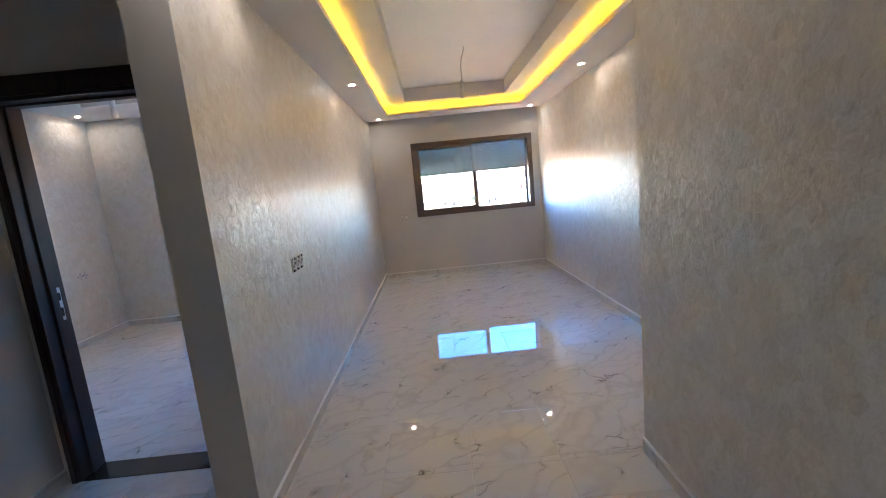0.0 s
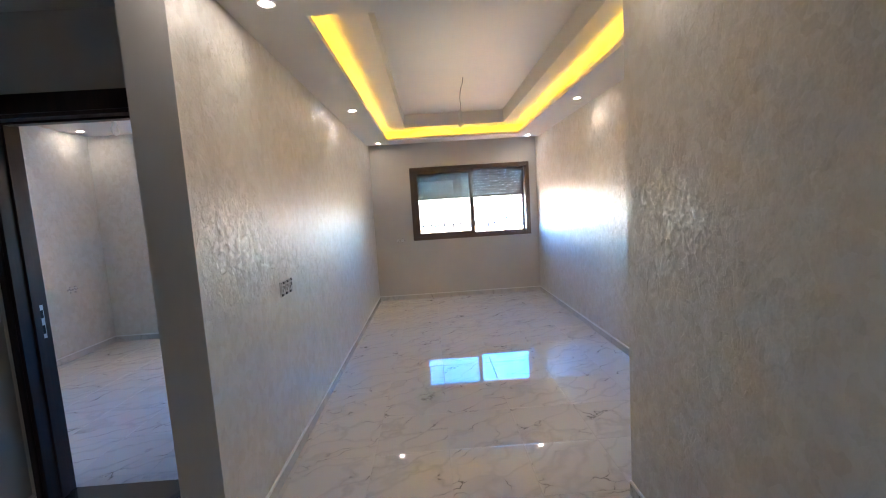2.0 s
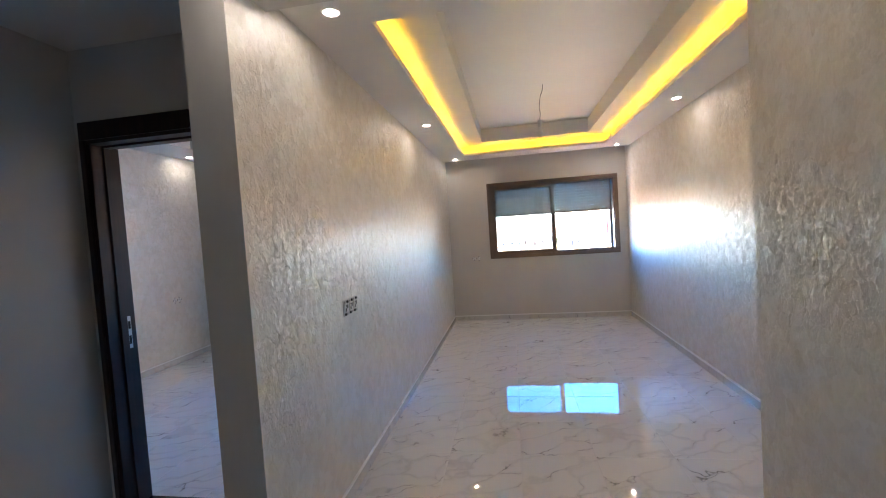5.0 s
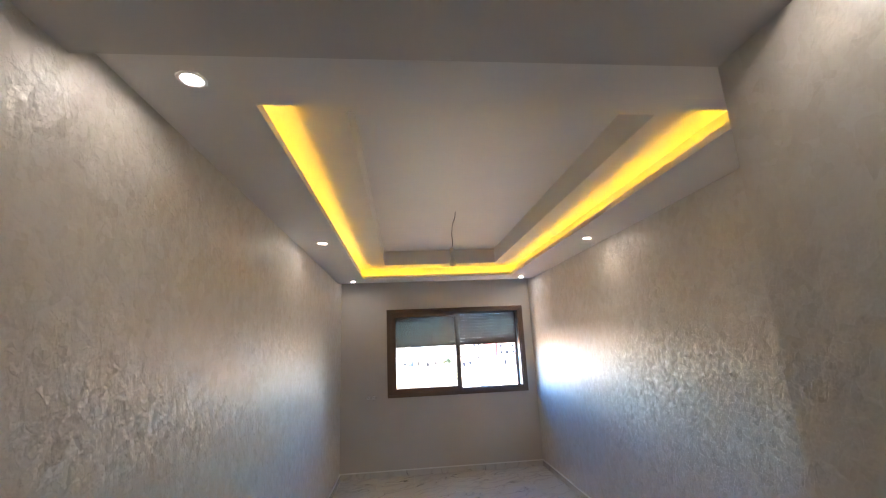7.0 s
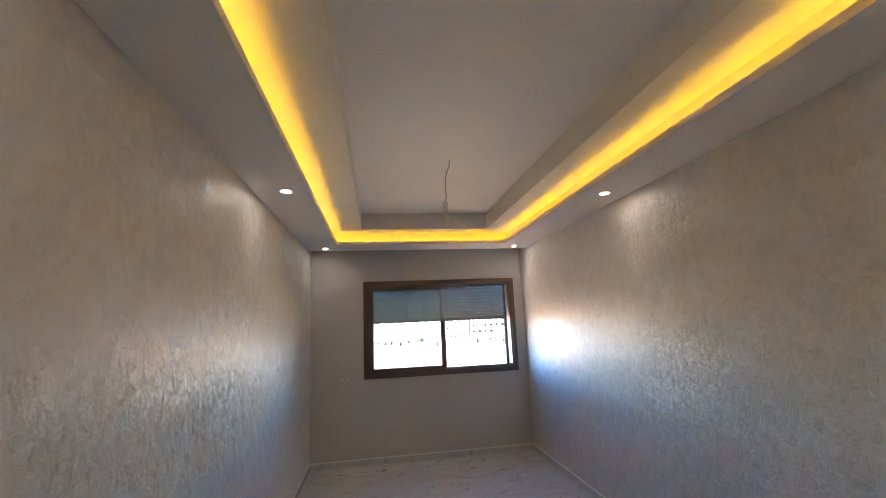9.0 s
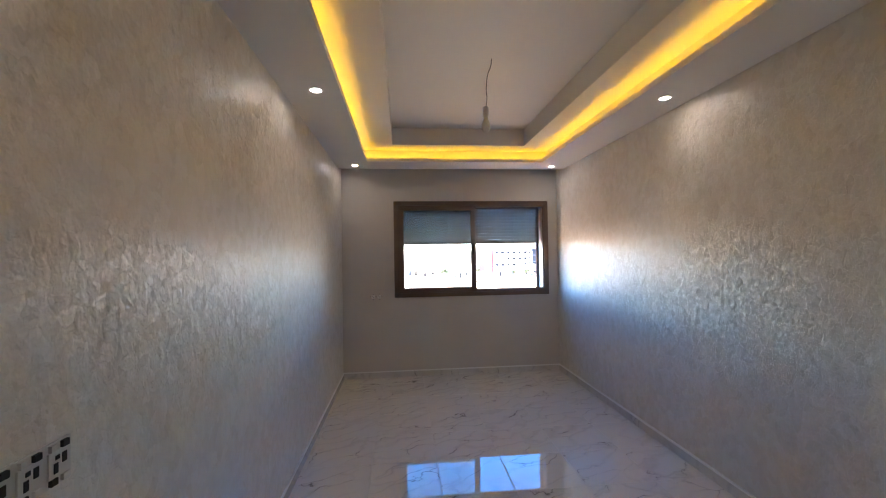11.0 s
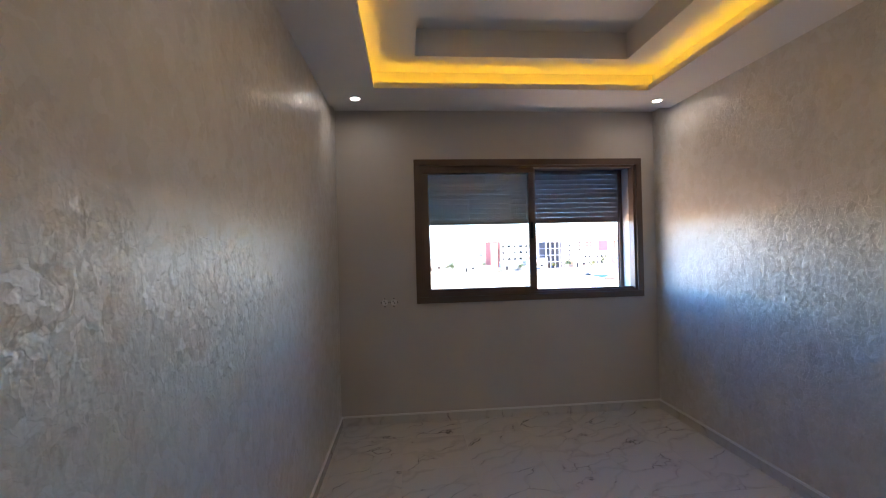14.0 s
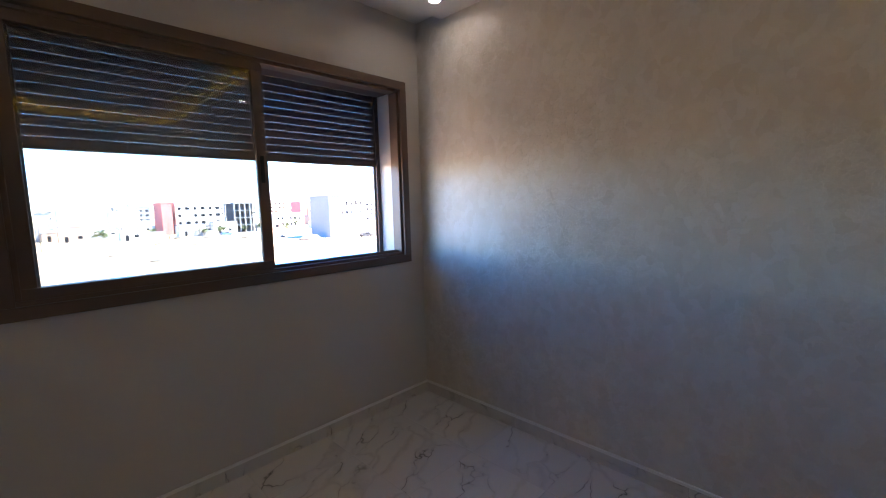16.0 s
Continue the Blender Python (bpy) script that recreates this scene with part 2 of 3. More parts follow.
def glass_material():
    m = bpy.data.materials.new("window_glass")
    m.use_nodes = True
    nt = m.node_tree
    nt.nodes.remove(nt.nodes["Principled BSDF"])
    clear = nt.nodes.new("ShaderNodeBsdfTransparent")
    clear.inputs[0].default_value = (0.90, 0.93, 0.92, 1)
    gloss = nt.nodes.new("ShaderNodeBsdfGlossy")
    gloss.inputs["Roughness"].default_value = 0.0
    f = nt.nodes.new("ShaderNodeFresnel")
    f.inputs[0].default_value = 1.5
    mix = nt.nodes.new("ShaderNodeMixShader")
    nt.links.new(f.outputs[0], mix.inputs[0])
    nt.links.new(clear.outputs[0], mix.inputs[1])
    nt.links.new(gloss.outputs[0], mix.inputs[2])
    nt.links.new(mix.outputs[0], nt.nodes["Material Output"].inputs[0])
    return m


GLASS = glass_material()

# ---------------------------------------------------------------- walls
structure("wall_west", boxes((XP, XL, YP, YF, 0, ROOF)), STUCCO, "beige satin plaster wall with trowelled relief", "wall")
structure("wall_west_end", boxes((XP, XL, YP - 0.004, YP, 0, BEAM)), WALL_PLAIN, "smooth grey-beige plaster end of the wall", "wall")
structure("wall_east", boxes((XR, XR + 0.2, YB, YF, 0, ROOF)), STUCCO, "beige satin plaster wall with trowelled relief", "wall")
ox0, ox1, oz0, oz1 = OPEN
structure("wall_north", boxes((XP, ox0, YF, YO, -6.5, ROOF + 0.4), (ox1, XR + 0.2, YF, YO, -6.5, ROOF + 0.4),
                              (ox0, ox1, YF, YO, -6.5, oz0), (ox0, ox1, YF, YO, oz1, ROOF + 0.4)), WALL_PLAIN, "plain beige plaster wall with the wide window", "wall")
structure("wall_south_return", boxes((XV, XR + 0.2, YP, YB, 0, ROOF)), STUCCO, "beige plaster return wall beside the opening", "wall")
structure("wall_vestibule", boxes((XV, XV + 0.2, YS, YP, 0, ROOF)), STUCCO, "beige satin plaster wall of the vestibule", "wall")
structure("wall_south", boxes((XC - 0.2, XV + 0.2, YS - 0.2, YS, 0, ROOF)), WALL_PLAIN, "plain beige plaster wall behind the vestibule", "wall")
DX0, DX1, DZ = -2.041, -1.12, 2.19
structure("wall_door", boxes((XC - 0.2, DX0, YD, YD + 0.15, 0, ROOF), (DX1, XP, YD, YD + 0.15, 0, ROOF), (DX0, DX1, YD, YD + 0.15, DZ, ROOF)),
          WALL_PLAIN, "grey-beige corridor wall with a doorway", "wall")
LY0, LY1 = 1.41, 2.25
structure("wall_corridor", boxes((XC - 0.2, XC, YS, LY0, 0, ROOF), (XC - 0.2, XC, LY1, YD, 0, ROOF), (XC - 0.2, XC, LY0, LY1, DZ, ROOF)),
          WALL_PLAIN, "grey-beige corridor wall with a dark door", "wall")
structure("wall_next_west", boxes((XN - 0.2, XN, YD, YN, 0, ROOF)), STUCCO, "pale plaster wall of the next room", "wall")
structure("wall_next_south", boxes((XN - 0.2, XC - 0.2, YD, YD + 0.15, 0, ROOF)), WALL_PLAIN, "pale plaster wall of the next room", "wall")
NW = (-2.8, -1.7, 1.0, 2.1)
structure("wall_next_north", boxes((XN - 0.2, NW[0], YN, YN + 0.25, -6.5, ROOF), (NW[1], XP, YN, YN + 0.25, -6.5, ROOF),
                                   (NW[0], NW[1], YN, YN + 0.25, -6.5, NW[2]), (NW[0], NW[1], YN, YN + 0.25, NW[3], ROOF)), STUCCO, "pale plaster wall of the next room", "wall")
structure("wall_next_outer", boxes((XP - 0.2, XP, YN + 0.25, YO, -6.5, ROOF + 0.4)), WALL_PLAIN, "plain outer wall beside the recess of the facade", "wall")

# ---------------------------------------------------------------- ceilings
COVE = (-0.377, 1.614, 2.935, 7.015)
RECESS = (-0.092, 1.361, 3.22, 6.848)
YK = 7.38                                        # edge of the soffit before the curtain pocket
SET = 0.085
SPOTS_ROOM = [(x, y) for x in (-0.531, 1.811) for y in (2.791, 5.04, 7.225)]
# The last, at y = 0.1, is an unseen lamp added to brighten the vestibule.
SPOTS_VEST = [(-0.588, 2.19), (0.97, 2.19), (0.97, 0.1)]
SPOTS_NEXT = [(-3.97, 5.9)]
bm = bmesh.new()
room = (XL, XR, YB, YK)
ring(bm, room, COVE, SOFFIT, SOFFIT + 0.012, SPOTS_ROOM)
ring(bm, (COVE[0] - 0.009, COVE[1] + 0.009, COVE[2] - 0.009, COVE[3] + 0.009), COVE, SOFFIT + 0.012, SOFFIT + 0.04)
ring(bm, room, (COVE[0] - SET, COVE[1] + SET, COVE[2] - SET, COVE[3] + SET), SOFFIT + 0.012, TRAY, SPOTS_ROOM)
ring(bm, room, RECESS, TRAY, TOP)
box(bm, XL, XR, YK, YF, SOFFIT + 0.045, TOP)
box(bm, XL, XR, YB, YF, TOP, ROOF)
structure("ceiling_room", bm, CEILING, "white suspended plaster ceiling with a lit cove and a sunken centre", "ceiling")
bm = bmesh.new()
slab(bm, XL, XV, YS, YP, VEST, VEST + 0.1, SPOTS_VEST)
box(bm, XL, XV, YS, YP, VEST + 0.1, ROOF)
structure("ceiling_vestibule", bm, CEILING, "white plaster ceiling of the vestibule", "ceiling")
structure("ceiling_corridor", boxes((XC, XP, YS, YD, CORR, ROOF)), CEILING, "plain white ceiling of the corridor", "ceiling")
bm = bmesh.new()
ring(bm, (XN, XP, YD + 0.15, YN), (-3.6, XP - 0.55, YD + 0.7, 5.5), NEXT, NEXT_TOP, SPOTS_NEXT)
box(bm, XN, XP, YD + 0.15, YN, NEXT_TOP, ROOF)
structure("ceiling_next", bm, CEILING, "white suspended plaster ceiling of the next room", "ceiling")
structure("beam_lintel", boxes((XL, XV, YP, YB, BEAM, ROOF)), WALL_PLAIN, "plastered beam across the wide opening", "beam")
structure("beam_corridor", boxes((XP, XL, YS, YP, BEAM, ROOF)), WALL_PLAIN, "plastered beam between corridor and vestibule", "beam")
structure("roof_slab", boxes((XN - 0.2, XR + 0.2, YS - 0.2, YO, ROOF + 0.4, ROOF + 0.6)), CEILING, "concrete slab above the flat", "ceiling")
structure("floor_slab", boxes((XN - 0.2, XR + 0.2, YS - 0.2, YF, -0.2, -0.0016)), GROUT, "grey screed with tile joints", "floor")

# ---------------------------------------------------------------- led strip in the cove
led = tagged(new("led_strip"), "glowing amber light strip lying in the ceiling cove", "light strip")
led.location = (0, 0, SOFFIT + 0.012)
a0, a1, b0, b1 = COVE
for r in ((a0 - 0.034, a0 - 0.024, b0, b1), (a1 + 0.024, a1 + 0.034, b0, b1), (a0 - 0.02, a1 + 0.02, b0 - 0.034, b0 - 0.024), (a0 - 0.02, a1 + 0.02, b1 + 0.024, b1 + 0.034)):
    bm = bmesh.new()
    along_y = r[3] - r[2] > r[1] - r[0]
    length = (r[3] - r[2]) if along_y else (r[1] - r[0])
    n = int(length / 0.1)
    for k in range(n):
        p, q = length * k / n, length * (k + 0.96) / n
        box(bm, *((r[0], r[1], r[2] + p, r[2] + q) if along_y else (r[0] + p, r[0] + q, r[2], r[3])), 0.0, 0.008)
    part("strip", bm, LED_GLOW, led)


# ---------------------------------------------------------------- downlights
def downlight(x, y, z, label="small round white recessed downlight, switched on"):
    ob = tagged(new("downlight"), label, "downlight", "ceiling spots")
    ob.location = (x, y, z)
    part("trim", lathe([(0.033, 0.034), (0.033, -0.003), (0.044, -0.003), (0.046, -0.0005), (0.046, 0.0), (0.0345, 0.0), (0.0345, 0.034)], 28), CEILING, ob, smooth=True)
    part("lens", lathe([(0.0325, 0.002), (0.0325, 0.006)], 28), SPOT_GLOW, ob, "glowing white lens")
    return ob


first = downlight(*SPOTS_ROOM[0], SOFFIT)
# The copies include the added rear lamp of SPOTS_VEST.
for x, y, z in [(*p, SOFFIT) for p in SPOTS_ROOM[1:]] + [(*p, VEST) for p in SPOTS_VEST] + [(*p, NEXT) for p in SPOTS_NEXT]:
    copy_thing(first, pose(x, y, z))


# ---------------------------------------------------------------- window
def frame_ring(x0, x1, z0, z1, w, y0, y1, bevel=0.003):
    bm = bmesh.new()
    box(bm, x0, x1, y0, y1, z1 - w, z1, bevel)
    box(bm, x0, x1, y0, y1, z0, z0 + w, bevel)
    box(bm, x0, x0 + w, y0, y1, z0 + w, z1 - w, bevel)
    box(bm, x1 - w, x1, y0, y1, z0 + w, z1 - w, bevel)
    return bm


WX0, WX1, WZ0, WZ1 = -0.104, 1.888, 0.991, 2.20
win = tagged(new("window_1"), "wide brown aluminium sliding window, one half slid open", "window", kind="structure")
win.location = (0, 0, 0)
part("architrave", frame_ring(WX0, WX1, WZ0, WZ1, 0.052, YF - 0.018, YF + 0.002), BROWN_ALU, win)
part("window_frame", frame_ring(WX0 + 0.04, WX1 - 0.04, WZ0 + 0.04, WZ1 - 0.04, 0.03, YF + 0.003, YF + 0.085), BROWN_ALU, win)
part("track", boxes((WX0 + 0.07, WX1 - 0.07, YF + 0.030, YF + 0.036, WZ0 + 0.07, WZ0 + 0.085), (WX0 + 0.07, WX1 - 0.07, YF + 0.058, YF + 0.064, WZ0 + 0.07, WZ0 + 0.085)), BROWN_ALU, win)


def sash(x0, x1, y):
    s = part("sash", frame_ring(x0, x1, WZ0 + 0.062, WZ1 - 0.062, 0.052, y, y + 0.026), BROWN_ALU, win)
    g = part("pane", boxes((x0 + 0.05, x1 - 0.05, y + 0.011, y + 0.015, WZ0 + 0.11, WZ1 - 0.11)), GLASS, s, "clear glass pane")
    g.visible_shadow = False
    return s


s1 = sash(WX0 + 0.065, 0.93, YF + 0.008)
sash(WX0 + 0.075, 0.95, YF + 0.042)
part("latch", boxes((0.893, 0.913, YF + 0.001, YF + 0.008, 1.52, 1.66), bevel=0.003), BLACK_HOLE, s1, "small black latch")

# ---------------------------------------------------------------- roller shutter
SH_Y, SLAT_H, SH_BOTTOM = 7.885, 0.0437, 1.673
shutter = tagged(new("roller_shutter"), "dark brown roller shutter with perforated slats, half lowered", "roller shutter")
shutter.location = (0, SH_Y, SH_BOTTOM)
sx0, sx1 = ox0 + 0.012, ox1 - 0.012
bm = bmesh.new()
prof = [(0.0, 0.0), (-0.0010, 0.004), (-0.0014, 0.019), (-0.0010, 0.038), (0.0, 0.0427), (0.0014, 0.0427), (0.0014, 0.0)]
la = [bm.verts.new((sx0, y, z)) for y, z in prof]
lb = [bm.verts.new((sx1, y, z)) for y, z in prof]
for k in range(len(prof)):
    bm.faces.new((la[k], la[(k + 1) % len(prof)], lb[(k + 1) % len(prof)], lb[k]))
bm.faces.new(la[::-1])
bm.faces.new(lb)
bmesh.ops.recalc_face_normals(bm, faces=bm.faces)
n_holes = 82
pitch = (sx1 - sx0) / n_holes
for k in range(n_holes):
    box(bm, sx0 + k * pitch, sx0 + k * pitch + pitch * 0.66, 0.0, 0.0014, 0.0427, SLAT_H)
slat_mesh = mesh_of("slat", bm, SLAT)
for k in range(12):
    piece("slat", slat_mesh, shutter, (0, 0, k * SLAT_H))
part("end_bar", boxes((sx0, sx1, -0.010, 0.008, -0.012, 0.0), bevel=0.003), SLAT, shutter)
for xa in (ox0, ox1 - 0.03):
    part("guide_rail", boxes((xa, xa + 0.03, -0.022, -0.011, oz0 - SH_BOTTOM, oz1 - SH_BOTTOM), (xa, xa + 0.03, 0.010, 0.020, oz0 - SH_BOTTOM, oz1 - SH_BOTTOM)), SLAT, shutter)
part("box_cover", boxes((ox0, ox1, YF + 0.092 - SH_Y, -0.024, oz1 - 0.014 - SH_BOTTOM, oz1 - SH_BOTTOM), bevel=0.002), SLAT, shutter, "brown underside of the shutter box")
structure("window_sill", boxes((ox0, ox1, YF + 0.09, YO + 0.03, oz0, oz0 + 0.018), bevel=0.003), MARBLE, "pale stone outer window sill", "sill")


# ---------------------------------------------------------------- doors
def doorframe_y(name, x0, x1, head, y0, y1, label):
    """Frame in a wall that runs along x; x0, x1, head: the clear opening."""
    d = tagged(new(name), label, "door frame", kind="structure")
    w = 0.036
    for xa, xb in ((x0 - w, x0), (x1, x1 + w)):
        part("jamb", boxes((xa, xb, y0 - 0.012, y1 + 0.012, 0, head), bevel=0.003), DARK_WOOD, d)
    part("head", boxes((x0 - w, x1 + w, y0 - 0.012, y1 + 0.012, head, head + w), bevel=0.003), DARK_WOOD, d)
    for ya, yb in ((y0 - 0.026, y0 - 0.012), (y1 + 0.012, y1 + 0.026)):
        part("casing", boxes((x0 - 0.05, x0 - 0.018, ya, yb, 0, head + 0.018), bevel=0.004), DARK_WOOD, d)
        part("casing", boxes((x1 + 0.018, x1 + 0.105, ya, yb, 0, head + 0.018), bevel=0.004), DARK_WOOD, d)
        part("casing", boxes((x0 - 0.05, x1 + 0.105, ya, yb, head + 0.018, head + 0.115), bevel=0.004), DARK_WOOD, d)
    part("stop", boxes((x0, x0 + 0.012, y0 + 0.06, y0 + 0.10, 0, head), (x1 - 0.012, x1, y0 + 0.06, y0 + 0.10, 0, head), (x0 + 0.012, x1 - 0.012, y0 + 0.06, y0 + 0.10, head - 0.012, head)), DARK_WOOD, d)
    return d


door = doorframe_y("door_1", -2.005, -1.165, 2.105, YD, YD + 0.15, "dark brown wooden door frame, standing open")
plate = part("strike_plate", boxes((-2.005, -2.0025, YD + 0.105, YD + 0.130, 0.93, 1.12), bevel=0.001), STEEL, door, "steel strike plate")
part("strike_hole", boxes((-2.0024, -2.0015, YD + 0.110, YD + 0.125, 0.955, 1.005), (-2.0024, -2.0015, YD + 0.110, YD + 0.125, 1.045, 1.09)), BLACK_HOLE, plate)

d2 = tagged(new("door_2"), "dark brown panelled wooden door, shut", "door", kind="structure")
for ya, yb in ((LY0 - 0.07, LY0 + 0.03), (LY1 - 0.03, LY1 + 0.07)):
    part("casing", boxes((XC, XC + 0.016, ya, yb, 0, 2.13), bevel=0.004), DARK_WOOD, d2)
part("casing", boxes((XC, XC + 0.016, LY0 - 0.07, LY1 + 0.07, 2.13, 2.235), bevel=0.004), DARK_WOOD, d2)
for ya, yb in ((LY0, LY0 + 0.04), (LY1 - 0.04, LY1)):
    part("jamb", boxes((XC - 0.2, XC, ya, yb, 0, 2.13)), DARK_WOOD, d2)
part("head", boxes((XC - 0.2, XC, LY0, LY1, 2.13, 2.19)), DARK_WOOD, d2)
leaf = part("leaf", boxes((XC - 0.09, XC - 0.05, LY0 + 0.042, LY1 - 0.042, 0.008, 2.126), bevel=0.003), DARK_WOOD, d2)
for za, zb in ((0.2, 0.95), (1.12, 1.95)):
    part("door_panel", boxes((XC - 0.05, XC - 0.042, LY0 + 0.16, LY1 - 0.16, za, zb), bevel=0.004), DARK_WOOD, leaf)
part("handle", boxes((XC - 0.05, XC - 0.046, LY1 - 0.115, LY1 - 0.075, 0.92, 1.12), (XC - 0.046, XC - 0.008, LY1 - 0.103, LY1 - 0.087, 1.04, 1.056), (XC - 0.012, XC + 0.004, LY1 - 0.22, LY1 - 0.087, 1.04, 1.056), bevel=0.003), STEEL, leaf, "steel lever handle")
structure("door_sill", boxes((-2.005, -1.165, YD - 0.008, YD + 0.158, -0.008, 0.004), bevel=0.002), THRESHOLD, "dark polished stone threshold", "threshold")


# ---------------------------------------------------------------- bulb
bulb = tagged(new("pendant_bulb"), "bare unlit bulb in a white holder on a black cord", "pendant lamp")
BX, BY = 0.594, 5.216
bulb.location = (BX, BY, 2.84)
cu = bpy.data.curves.new("cord", "CURVE")
cu.dimensions, cu.bevel_depth, cu.bevel_resolution = "3D", 0.0028, 2
sp = cu.splines.new("BEZIER")
path = [(0.052, 0.012, 0.055), (0.045, 0.01, 0.0), (0.022, 0.008, -0.06), (0.010, 0.0, -0.13), (0.006, -0.006, -0.18), (0.012, 0.0, -0.23), (0.002, 0.0, -0.30)]
sp.bezier_points.add(len(path) - 1)
for p, q in zip(sp.bezier_points, path):
    p.co = q
    p.handle_left_type = p.handle_right_type = "AUTO"
tmp = new("cord_curve", cu)
dg = bpy.context.evaluated_depsgraph_get()
cord_mesh = bpy.data.meshes.new_from_object(tmp.evaluated_get(dg))
bpy.data.objects.remove(tmp)
cord_mesh.materials.clear()
cord_mesh.materials.append(CORD)
new("cord", cord_mesh).parent = bulb
hold = part("holder", lathe([(0.008, -0.292), (0.019, -0.297), (0.0205, -0.305), (0.0205, -0.362), (0.018, -0.366)]), WHITE_PLASTIC, bulb, "white lamp holder", True)
hold.location = (0.002, 0, 0)
hold = part("bulb", lathe([(0.0135, -0.364), (0.0145, -0.376), (0.0195, -0.395), (0.0262, -0.412), (0.030, -0.432), (0.0285, -0.450), (0.021, -0.465), (0.010, -0.472), (0.002, -0.474)]), WHITE_PLASTIC, bulb, "white globe bulb", True)
hold.location = (0.002, 0, 0)

copy_thing(bulb, pose(-2.64, 4.62, NEXT_TOP))


# ---------------------------------------------------------------- unfinished sockets
def socket_box(name, w, h, modules, label, plate):
    """Open wall box in the plane y = 0, facing -y, centred on its middle."""
    ob = tagged(new(name), label, "socket", "unfinished sockets")
    if plate:
        part("surround", boxes((-w / 2, w / 2, -0.001, 0.004, -h / 2, h / 2)), GROUT, ob, "rough opening of the wall box")
    step = w / modules
    for k in range(modules):
        cx = -w / 2 + step * (k + 0.5)
        s = step * 0.40
        m = part("module", boxes((cx - s, cx + s, -0.006, -0.001, -h * 0.30, h * 0.30), bevel=0.0012), GROUT, ob, "socket insert with bare terminals")
        for za, zb in ((h * 0.31, h * 0.46), (-h * 0.46, -h * 0.31)):
            for e in (-0.55, 0.55):
                part("clip", boxes((cx + s * (e - 0.3), cx + s * (e + 0.3), -0.008, 0.0, za, zb)), BLACK_HOLE if e * za > 0 else GROUT, ob)
        for xa, xb, za, zb in ((-0.6, -0.22, -0.2, 0.03), (0.18, 0.6, -0.03, 0.2), (-0.45, -0.08, 0.1, 0.2)):
            part("terminal", boxes((cx + s * xa, cx + s * xb, -0.0075, -0.006, h * za, h * zb)), BLACK_HOLE, m)
    return ob


socket_box("wall_socket", 0.21, 0.092, 3, "open wall box with socket inserts and no cover plate", True).matrix_basis = pose(XL + 0.004, 3.264, 1.08, 0, 0, 90)
for cx in (-0.37, -0.295):
    ob = tagged(new("round_socket"), "small unfinished round socket on the window wall", "socket", "unfinished sockets")
    ob.location = (cx, YF, 1.01)
    bm = lathe([(0.026, 0.0), (0.026, 0.004), (0.019, 0.004), (0.019, 0.001)], 20)
    bmesh.ops.rotate(bm, verts=bm.verts, cent=(0, 0, 0), matrix=Matrix.Rotation(radians(90), 3, "X"))
    part("ring", bm, WHITE_PLASTIC, ob)
    part("clip", boxes((-0.034, -0.027, -0.006, 0, -0.006, 0.006), (0.027, 0.034, -0.006, 0, -0.006, 0.006), (-0.009, -0.002, -0.007, -0.001, 0.004, 0.014), (0.003, 0.010, -0.007, -0.001, -0.012, -0.002),
                       (-0.005, 0.005, -0.006, 0, 0.028, 0.036), (-0.005, 0.005, -0.006, 0, -0.038, -0.028)), BLACK_HOLE, ob)
for y in (5.63, 5.70):
    copy_thing(ob, pose(XN, y, 0.82, 0, 0, 90))

# ---------------------------------------------------------------- land outside
def ground_material():
    m, nt, b = material("dry_earth", (0.42, 0.33, 0.24), 0.95)
    at = coords(nt)
    big = noise_tex(nt, at, 0.05, 6.0, 0.5)
    small = noise_tex(nt, coords(nt, (0.5, 1.6, 1)), 0.35, 6.0, 0.6)
    mixv = math_node(nt, "MULTIPLY", math_node(nt, "ADD", big, small), 0.5)
    nt.links.new(ramp(nt, mixv, (0.40, (0.27, 0.165, 0.08)), (0.48, (0.43, 0.29, 0.16)), (0.58, (0.56, 0.41, 0.25))), b.inputs["Base Color"])
    bump(nt, b, small, 0.6, 0.3)
    return m


GZ = -8.0
EARTH = ground_material()
structure("ground", boxes((-3000, 3000, -60, 4000, GZ - 1, GZ)), EARTH, "bare sandy building land reaching to the horizon", "ground")

# Concrete also serves as the colour of one block's shaded side.
FACADE = [paint_material("facade_" + n, c, 0.8, 0.1) for n, c in (("white", (0.58, 0.56, 0.53)), ("rose", (0.42, 0.115, 0.105)), ("concrete", (0.17, 0.18, 0.20)), ("cream", (0.36, 0.25, 0.18)))]
DARK_PANE = material("dark_window", (0.012, 0.014, 0.018), 0.9)[0]
DARK_PANE.node_tree.nodes["Principled BSDF"].inputs["Specular IOR Level"].default_value = 0.1
# Windows on the left, paled in colour to carry the haze there.
HAZED_PANE = material("hazed_window", (0.22, 0.22, 0.23), 0.8)[0]
# Near-black colour for the shade inside the unfinished shell.
SHELL_SHADE = paint_material("inner_shade", (0.05, 0.052, 0.058), 0.95, 0.3)


